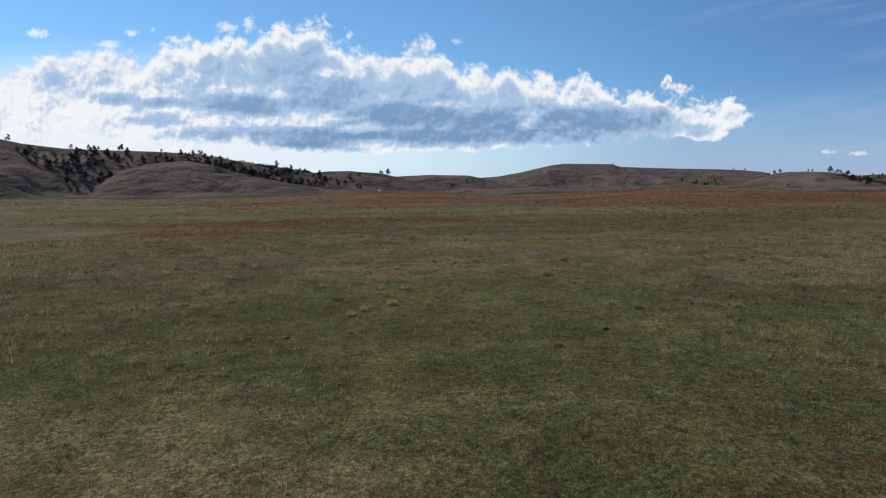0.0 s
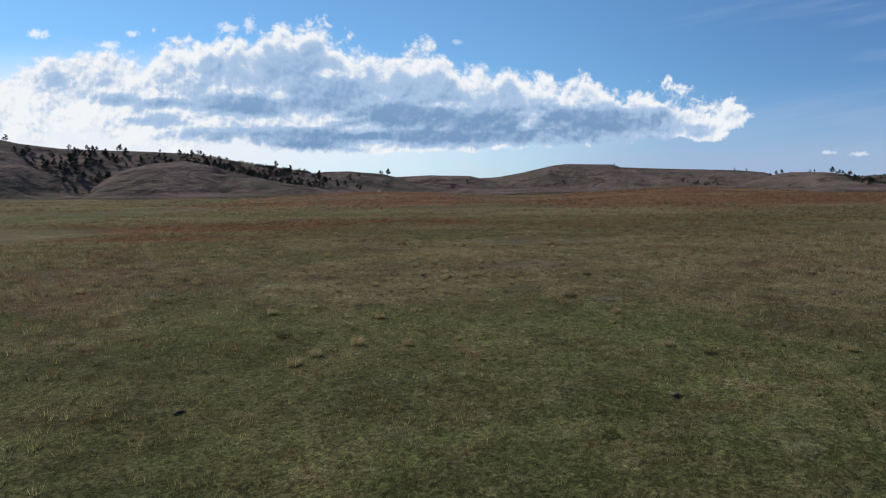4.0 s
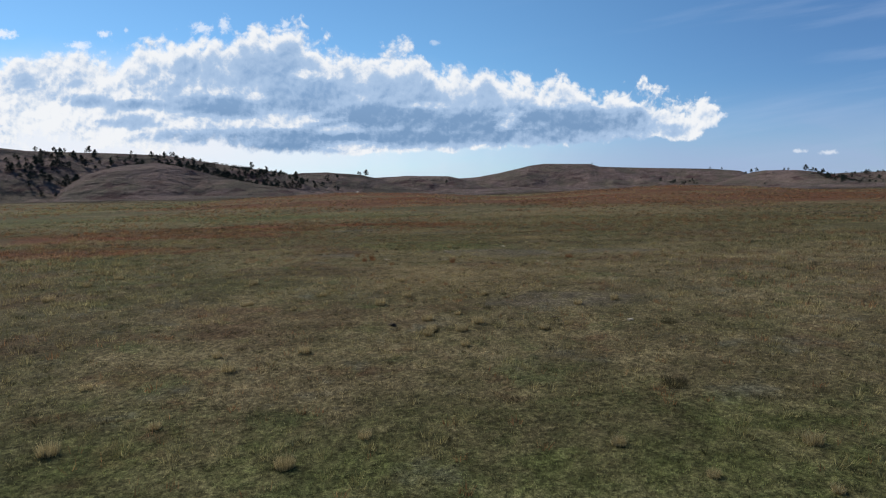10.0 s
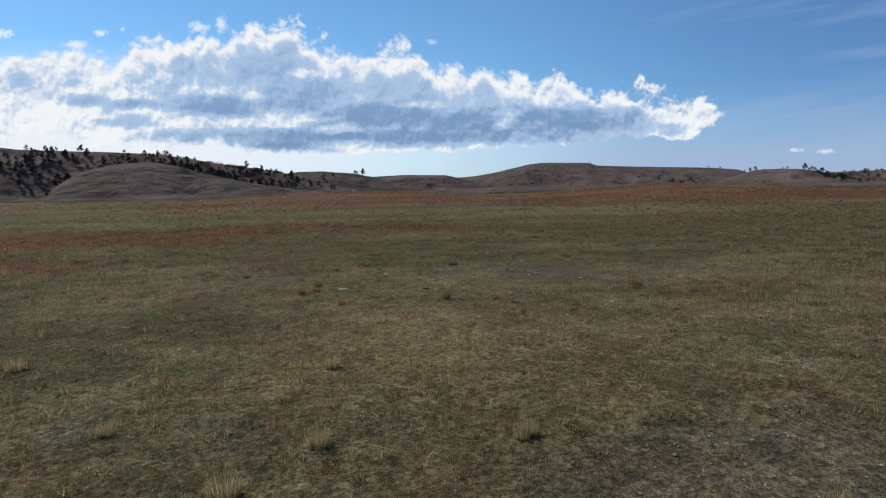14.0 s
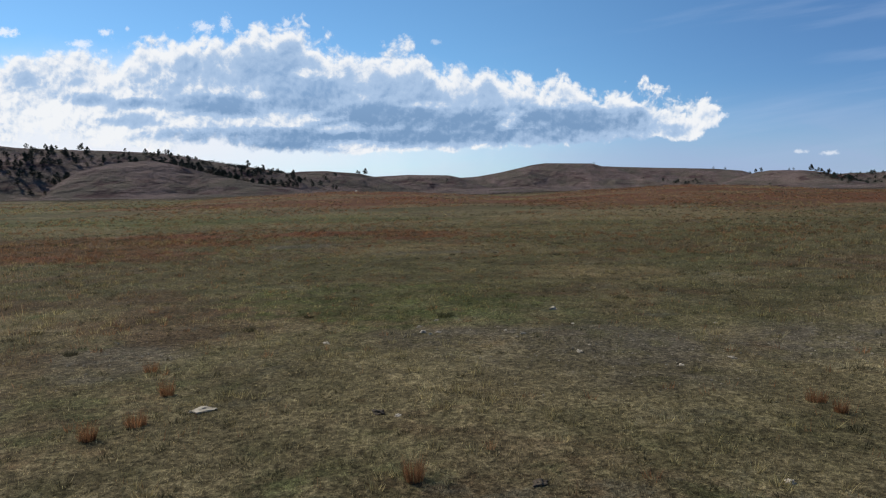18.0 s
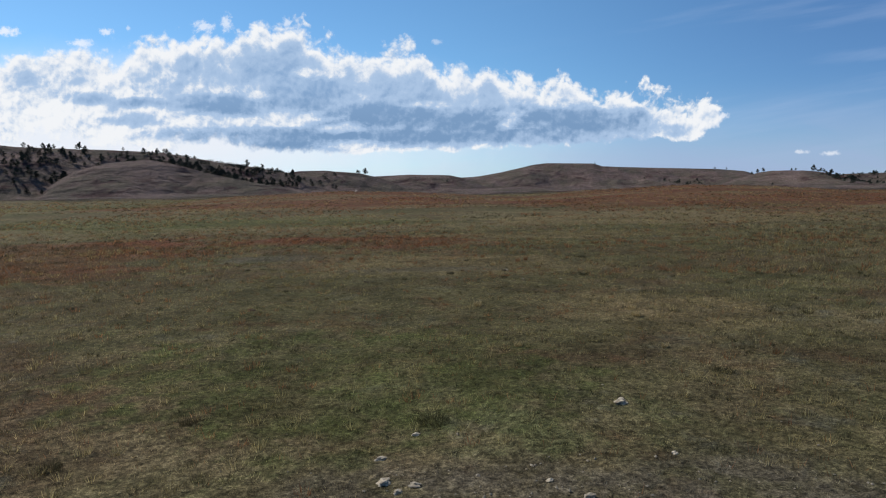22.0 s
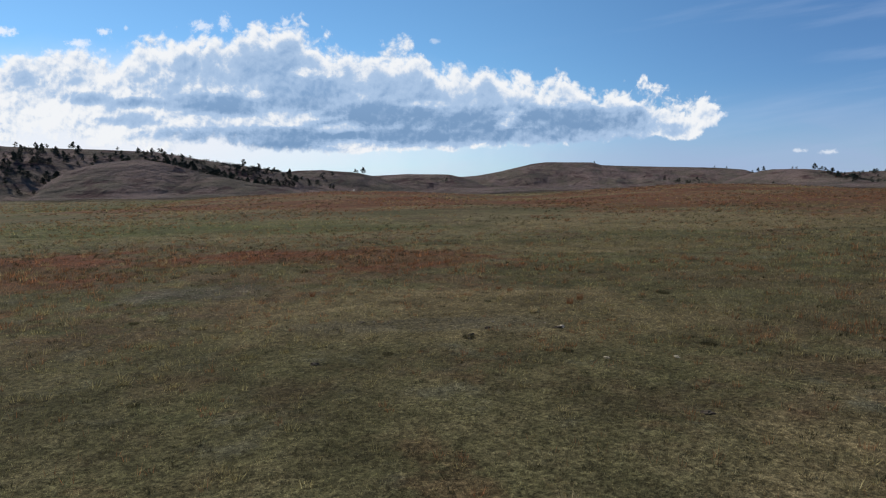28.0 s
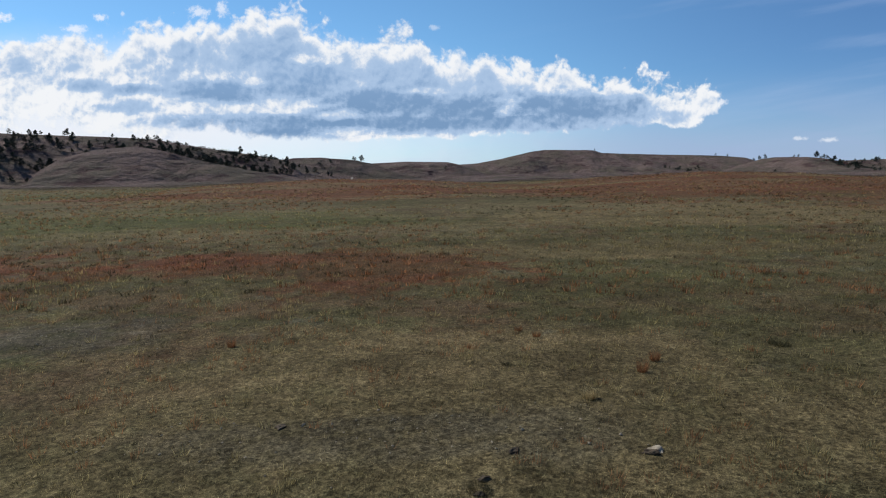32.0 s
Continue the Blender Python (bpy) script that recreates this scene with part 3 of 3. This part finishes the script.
stand("russet_sward", "russet bluestem patches thick on the far side of the rise", 5200, 150, RUST, 16, 0.17, 0.006, 0.13, 0.5, clump=61, start=79)


def far_tufts(name, label, count, material, seed, tall):
    """Bunches of taller grass standing out on the far meadow."""
    dice = np.random.default_rng(seed)
    y = 95 * np.exp(dice.uniform(0, np.log(5.5), count))
    x = dice.uniform(-1, 1, count) * 0.85 * (y - 25) + 0.03 * y
    keep = fractal(x / 16, y / 40, seed, 4) + 0.4 * fractal(x / 3, y / 5, seed + 5, 2) > 0.0
    x, y = x[keep], y[keep]
    size = dice.uniform(0.5, 1.3, len(x)) * np.clip(y / 170, 0.75, 1.8)
    verts, faces = blades(dice, x, y, size, 9, tall, 0.035, 0.26, 0.55)
    return tagged(new(name, mesh_of(name, verts, faces, material, False)), label, "grass", kind="stuff")


far_tufts("straw_tufts", "pale straw bunches of grass standing over the far meadow", 14000, BUNCH, 81, 0.30)
far_tufts("weed_tufts", "dark weedy tufts dotted over the far meadow", 11000, WEED, 82, 0.26)
far_tufts("russet_tufts", "russet bunches of bluestem dotted over the far meadow", 12000, RUST, 83, 0.32)


def tussock(name, label, category, seed, material, tall, wide, count, group, open_out=0.75):
    """One bunch of grass, dense at its foot and fanning out."""
    dice = np.random.default_rng(seed)
    turn, out = dice.uniform(0, 2 * np.pi, count), wide * 0.45 * np.sqrt(dice.uniform(0, 1, count))
    up = tall * dice.uniform(0.35, 1.0, count) * (1 - 0.35 * (out / (wide * 0.45)) ** 2)
    bx, by = out * np.cos(turn), out * np.sin(turn)
    fan = up * dice.uniform(0.2 * open_out, open_out, count)
    side, w = dice.uniform(0, np.pi, count), dice.uniform(0.002, 0.005, count)
    tx, ty = bx + fan * np.cos(turn), by + fan * np.sin(turn)
    wx, wy = np.cos(side) * w, np.sin(side) * w
    base = np.full(count, -0.05)
    verts = np.stack([np.stack([bx - wx, by - wy, base], -1), np.stack([bx + wx, by + wy, base], -1), np.stack([tx, ty, up], -1)], 1).reshape(-1, 3)
    me = mesh_of(name, verts, np.arange(3 * count).reshape(-1, 3), material, False)
    return tagged(new(name, me), label, category, group)


def scatter(models, places, seed, low=0.8, high=1.25):
    """Sets copies of the models at the places; the models themselves take the first ones."""
    dice = random.Random(seed)
    for k, (x, y) in enumerate(places):
        m = pose(x, y, at(x, y), 0, 0, dice.uniform(0, 360)) @ Matrix.Scale(dice.uniform(low, high), 4)
        if k < len(models):
            models[k].matrix_basis = m
        else:
            ob = models[k % len(models)]
            copy = copy_thing(ob, Matrix.Identity(4))
            copy.matrix_basis = m


STRAW_AT = [(-0.7, 23.7), (-3.5, 22.0), (-2.1, 23.7), (1.3, 32.7), (6.2, 26.9), (-0.7, 27.8), (-5.6, 37.8), (0.4, 33.8), (3.3, 27.2), (-1.8, 26.9), (-4.3, 28.3),
            (-6.5, 30.2), (-0.6, 23.6), (-5.6, 27.5), (-5.4, 37.9), (0.5, 34.1), (1.8, 34.7), (0.4, 35.3), (-0.6, 41.7), (-1.1, 37.3), (5.1, 36.6), (-3.8, 36.9),
            (1.3, 35.8), (1.3, 34.0), (2.4, 38.6), (-3.2, 39.0), (9.1, 68.7), (9.4, 69.9), (8.4, 64.7), (4.8, 65.0), (4.3, 70.8), (6.4, 84.4)]
RUST_AT = [(1.8, 49.2), (-1.3, 48.6), (-2.9, 50.7), (-2.5, 51.3), (-2.7, 52.9), (8.5, 51.8), (8.5, 51.2), (-3.7, 54.5), (-2.3, 89.2), (5.9, 90.4), (8.7, 86.9), (6.3, 89.6), (8.1, 86.1)]
straw = [tussock("grass_tussock", "pale straw-coloured tussock of dry grass on the prairie", "tussock", 50 + k, TUSSOCK, 0.25 + 0.03 * k, 0.24 + 0.04 * k, 520, "dry tussocks", 0.55) for k in range(3)]
more = random.Random(12)
STRAW_AT += [(more.uniform(-15, 16), more.uniform(22, 47)) for _ in range(26)]
scatter(straw, STRAW_AT, 5, 0.6, 1.2)
rust = [tussock("bluestem_clump", "rust-red clump of tall bluestem grass on the prairie", "grass clump", 70 + k, RUST, 0.50 - 0.12 * k, 0.26 + 0.1 * k, 300, "bluestem clumps", 0.5) for k in range(2)]
scatter(rust, RUST_AT, 6, 0.5, 0.95)
WEED_AT = [(-2.9, 58.7), (6.9, 34.0), (3.8, 80.9), (10.3, 79.4), (1.5, 79.4), (6.3, 79.0), (-1.6, 60.4), (2.6, 60.2), (0.5, 34.1), (-4.4, 24.6), (3.4, 17.5), (7.4, 22.4), (-6.2, 56.0), (8.8, 62.6), (-7.5, 84.2), (12.5, 88.0), (-3.4, 75.5), (5.2, 29.6)]
weedy = [tussock("weed_clump", "low dark brown-green weedy clump in the short grass", "weed", 90 + k, WEED, 0.15 + 0.04 * k, 0.34 + 0.08 * k, 420, "weed clumps", 0.9) for k in range(2)]
scatter(weedy, WEED_AT, 16, 0.7, 1.3)


# ---- stones and dung ----
def lump(name, label, category, seed, size, flat, material, group, rough=0.35):
    bm = bmesh.new()
    bmesh.ops.create_icosphere(bm, subdivisions=3, radius=1.0)
    for vert in bm.verts:
        push = 1 + rough * noise.noise(vert.co * 1.4 + Vector((seed * 7.1, seed, 0))) + 0.4 * rough * noise.noise(vert.co * 4 + Vector((seed, 3, 1)))
        vert.co = Vector((vert.co.x * push * size, vert.co.y * push * size * 0.72, (vert.co.z * push + 0.15) * size * flat))
    me = bpy.data.meshes.new(name)
    bm.to_mesh(me)
    bm.free()
    me.materials.append(material)
    return tagged(new(name, me), label, category, group)


STONES_AT = [(1.4, 47.5), (4.4, 47.4), (6.4, 47.6), (6.2, 48.8), (1.8, 58.8), (2.3, 59.7), (2.3, 57.9), (2.1, 57.7), (6.0, 60.8), (6.1, 58.7), (10.1, 58.5), (5.5, 55.6),
             (5.9, 56.2), (-0.5, 57.0), (1.9, 58.0), (1.5, 51.5), (4.1, 57.9), (4.5, 57.4), (7.3, 54.3), (8.6, 54.7), (6.0, 34.4), (7.1, 78.2), (8.9, 78.2), (6.8, 82.0)]
stones = [lump("stone", "pale grey limestone lump lying in short grass", "stone", k, 0.09 + 0.02 * k, 0.42, STONE, "pale stones", 0.7) for k in range(3)]
scatter(stones, STONES_AT, 7, 0.45, 1.0)
slab = lump("stone_slab", "broad flat pale limestone slab half sunk in the turf", "stone", 9, 0.19, 0.24, STONE, "pale stones", 0.7)
slab.matrix_basis = pose(-1.75, 52.0, at(-1.75, 52.0), 0, 0, 25)
DUNG_AT = [(3.0, 24.1), (-5.1, 18.9), (-0.3, 78.5), (3.8, 80.8), (4.5, 82.1), (6.7, 81.9), (0.4, 83.4), (3.9, 81.2), (-3.5, 70.9), (7.8, 74.3), (0.4, 21.0), (5.3, 19.4), (3.3, 49.0), (3.7, 48.0), (-0.6, 34.8), (4.0, 34.9), (1.2, 51.7)]
pats = [lump("dung_pat", "dark dried dung pat on the grass", "dung", 20 + k, 0.09 + 0.015 * k, 0.45, DUNG, "dung pats", 0.8) for k in range(3)]
scatter(pats, DUNG_AT, 8, 0.7, 1.2)


# ---- trees ----
def part(name, bm, material, parent, label=""):
    me = bpy.data.meshes.new(name)
    bm.to_mesh(me)
    bm.free()
    me.materials.append(material)
    ob = new(name, me)
    ob.parent = parent
    return tagged(ob, label)


def pine(seed, tall, wide, bare, label, group):
    """A ponderosa-like pine: bent trunk, limbs and ragged needle clumps with gaps."""
    dice = random.Random(seed)
    tree = tagged(new("pine_tree"), label, "tree", group)
    bm = bmesh.new()
    bend = [Vector((dice.uniform(-0.15, 0.15) * k, dice.uniform(-0.15, 0.15) * k, tall * k / 4)) for k in range(5)]
    for k in range(4):
        a, b = bend[k], bend[k + 1]
        made = bmesh.ops.create_cone(bm, cap_ends=True, segments=6, radius1=0.028 * tall * (1 - k / 4.6), radius2=0.028 * tall * (1 - (k + 1) / 4.6), depth=(b - a).length)
        bmesh.ops.transform(bm, matrix=Matrix.Translation((a + b) / 2) @ (b - a).to_track_quat("Z", "Y").to_matrix().to_4x4(), verts=made["verts"])
    tips = []
    for k in range(22):
        h = bare + (1 - bare) * (k + dice.random()) / 22
        along = min(3.99, h * 4)
        root = bend[int(along)].lerp(bend[int(along) + 1], along % 1)
        reach = wide * (1.2 - ((h - bare) / (1 - bare)) ** 2.6) * dice.uniform(0.45, 1.0)
        turn = dice.uniform(0, 2 * math.pi)
        tip = root + Vector((math.cos(turn) * reach, math.sin(turn) * reach, dice.uniform(-0.02, 0.1) * tall))
        made = bmesh.ops.create_cone(bm, cap_ends=False, segments=4, radius1=0.007 * tall, radius2=0.002 * tall, depth=(tip - root).length)
        bmesh.ops.transform(bm, matrix=Matrix.Translation((root + tip) / 2) @ (tip - root).to_track_quat("Z", "Y").to_matrix().to_4x4(), verts=made["verts"])
        tips += [root.lerp(tip, f) for f in (0.55, 1.0)]
    part("trunk", bm, BARK, tree, "grey-brown bark")
    tips.append(bend[4])
    bm = bmesh.new()
    for tip in tips:
        for _ in range(15):
            d = Vector((dice.gauss(0, 1), dice.gauss(0, 1), dice.gauss(0, 0.7))) * 0.05 * tall
            a = Vector((dice.gauss(0, 1), dice.gauss(0, 1), dice.gauss(0, 1))).normalized() * 0.085 * tall
            b = Vector((dice.gauss(0, 1), dice.gauss(0, 1), dice.gauss(0, 1))).normalized() * 0.05 * tall
            bm.faces.new([bm.verts.new(tip + d + c) for c in (a, b, -a)])
    part("crown", bm, NEEDLES, tree)
    return tree


PINE = "dark green ponderosa pine growing on a grassy hillside"
SKYLINE = "dark open-crowned pine standing on the ridge skyline"
pines = [pine(k, tall, wide, bare, PINE, "hillside pines") for k, (tall, wide, bare) in enumerate(((12, 5.0, 0.12), (9, 4.8, 0.06), (13, 4.8, 0.18), (10, 5.0, 0.10)))]


def bearing(az, r):
    return r * math.sin(radians(az)), r * math.cos(radians(az))


def crest_at(crests, az):
    return float(np.interp(az, crests[:, 0], crests[:, 1]))


tree_dice = random.Random(4)
TREES = []
for az in (-35.6, -31.5, -30.3, -29.9, -29.6, -28.1, -27.9, -24.9, -22.4, -21.9, -21.7, -19.6, -15.4, -13.3):
    TREES.append((az, crest_at(LEFT, az) - 4))
for az, count, lo, hi in ((-34.6, 6, 10, 80), (-32.8, 12, 10, 120), (-31.4, 16, 0, 140), (-30.2, 20, 0, 170), (-29.0, 14, 10, 140), (-27.2, 8, 0, 60), (-24.4, 9, 5, 60), (-22.8, 8, 5, 70), (-21.6, 12, 10, 110), (-19.8, 20, 10, 150), (-17.8, 22, 10, 170), (-15.8, 22, 10, 170), (-14.0, 20, 8, 140), (-12.3, 16, 8, 120), (-10.6, 9, 8, 90)):
    for _ in range(count):
        a = az + tree_dice.gauss(0, 0.7)
        TREES.append((a, crest_at(LEFT, a) - 45 - tree_dice.uniform(lo, 1.1 * hi)))
for az, r in ((-8.7, 1290), (-8.1, 1240), (-7.8, 1235), (-7.9, 1330), (-5.9, 1415), (-5.75, 1416), (-5.2, 1420), (2.3, 1690), (4.6, 2300), (15.75, 2846), (20.0, 2500), (25.7, 2866), (26.6, 2864), (28.4, 2255), (28.8, 2250), (29.2, 2248), (31.2, 2160), (31.5, 2158), (32.7, 2128), (33.0, 2122), (33.2, 2118), (33.4, 2115), (33.9, 2105), (29.8, 1900)):
    TREES.append((az, r))
for az, count, lo, hi, crests in ((34.2, 12, 5, 160, RIGHT), (35.2, 16, 5, 260, RIGHT), (36.4, 12, 5, 240, BEYOND), (37.8, 14, 5, 240, BEYOND), (22.5, 5, 330, 480, MESA), (24.0, 6, 330, 520, MESA)):
    for _ in range(count):
        a = az + tree_dice.gauss(0, 0.5)
        TREES.append((a, crest_at(crests, a) - tree_dice.uniform(lo, hi)))
for k, (az, r) in enumerate(TREES):
    x, y = bearing(az, r)
    m = pose(x, y, at(x, y) - 0.3, 0, 0, tree_dice.uniform(0, 360)) @ Matrix.Scale(tree_dice.uniform(0.55, 1.0) * (0.8 if k % 3 else 1.05) * (1.3 if r > 1900 else 1.1), 4)
    tree = pines[k] if k < len(pines) else copy_thing(pines[k % len(pines)], Matrix.Identity(4))
    tree.matrix_basis = m
    if k < 14:
        tagged(tree, SKYLINE)


# ---- brush on the slopes ----
def brush(name, label, material, spots, seed, size):
    """Low thickets: many small leaf faces heaped over uneven ground."""
    dice = np.random.default_rng(seed)
    xs, ys = [], []
    for az, wide, lo, hi, crests, count in spots:
        a = dice.normal(az, wide, count)
        r = np.interp(a, crests[:, 0], crests[:, 1]) - dice.uniform(lo, hi, count)
        xs.append(r * np.sin(np.radians(a)))
        ys.append(r * np.cos(np.radians(a)))
    x, y = np.concatenate(xs), np.concatenate(ys)
    keep = fractal(x / 45, y / 45, seed, 3) > -0.02
    x, y = np.repeat(x[keep], 26), np.repeat(y[keep], 26)
    m = len(x)
    big = np.repeat(dice.uniform(0.5, 1.3, m // 26), 26) * size
    x, y = x + dice.normal(0, 1.1, m) * big, y + dice.normal(0, 1.1, m) * big
    z = height(x, y) + np.abs(dice.normal(0, 0.7, m)) * big
    mid = np.stack([x, y, z], -1)
    verts = np.stack([mid + dice.normal(0, 0.42, (m, 3)) * big[:, None] for _ in range(3)], 1).reshape(-1, 3)
    return tagged(new(name, mesh_of(name, verts, np.arange(3 * m).reshape(-1, 3), material, False)), label, "shrubs", kind="stuff")


brush("brush", "dark green scrub and young pines along the upper slopes", NEEDLES, ((-30.8, 1.2, 20, 150, LEFT, 45), (-29, 0.8, 20, 150, LEFT, 30), (-20, 1.8, 5, 160, LEFT, 200), (-15.5, 2.2, 5, 170, LEFT, 260), (-12, 1.5, 5, 120, LEFT, 150), (35, 1.0, 0, 160, RIGHT, 110), (37, 1.5, 0, 200, BEYOND, 110), (23.5, 1.5, 330, 520, MESA, 60)), 33, 1.7)
brush("sumac", "russet autumn shrubs in a fold of the hill", SUMAC, ((34.6, 0.7, 30, 200, RIGHT, 60),), 36, 1.8)


# ---- a stretch of pale track on the far slope ----
def track():
    verts, faces = [], []
    for k in range(25):
        f = k / 24
        az, r = -6.15 + 0.22 * f + 0.1 * math.sin(5 * f), 1200 + 60 * f
        across = 1.7
        for side in (-1, 1):
            x, y = bearing(az + side * math.degrees(across / r), r)
            verts.append((x, y, at(x, y) + 0.25))
        if k:
            faces.append((2 * k - 2, 2 * k - 1, 2 * k + 1, 2 * k))
    me = mesh_of("dirt_track", np.array(verts), np.array(faces), DUST)
    return tagged(new("dirt_track", me), "short stretch of pale dirt track on a hillside", "track", kind="structure")


track()


# ---- pebbles on the trampled, bare ground ----
def pebbles(name, label, seed):
    dice = np.random.default_rng(seed)
    verts, faces = [], []
    octa = np.array([(1, 0, 0), (0, 1, 0), (-1, 0, 0), (0, -1, 0), (0, 0, 1), (0, 0, -1)], float)
    tri = np.array([(0, 1, 4), (1, 2, 4), (2, 3, 4), (3, 0, 4), (1, 0, 5), (2, 1, 5), (3, 2, 5), (0, 3, 5)])
    for cx, cy, rx, ry in BARE:
        count = int(22 * rx * ry) + 12
        spread = dice.normal(0, 0.6, (count, 2)) * (rx, ry) + (cx, cy)
        ground = height(spread[:, 0], spread[:, 1])
        for (x, y), z in zip(spread, ground):
            size = dice.uniform(0.012, 0.032) * (1.6 if dice.random() < 0.12 else 1.0)
            turn = dice.uniform(0, 6.28)
            shape = octa * dice.uniform(0.6, 1.3, (6, 1)) * (size, size * 0.75, size * 0.6)
            spun = np.stack([shape[:, 0] * np.cos(turn) - shape[:, 1] * np.sin(turn), shape[:, 0] * np.sin(turn) + shape[:, 1] * np.cos(turn), shape[:, 2]], -1)
            faces.append(tri + 6 * len(verts))
            verts.append(spun + (x, y, z + size * 0.3))
    me = mesh_of(name, np.concatenate(verts), np.concatenate(faces), STONE, False)
    return tagged(new(name, me), label, "pebbles", kind="stuff")


pebbles("pebbles", "small pale stones and clods on trampled bare earth", 77)
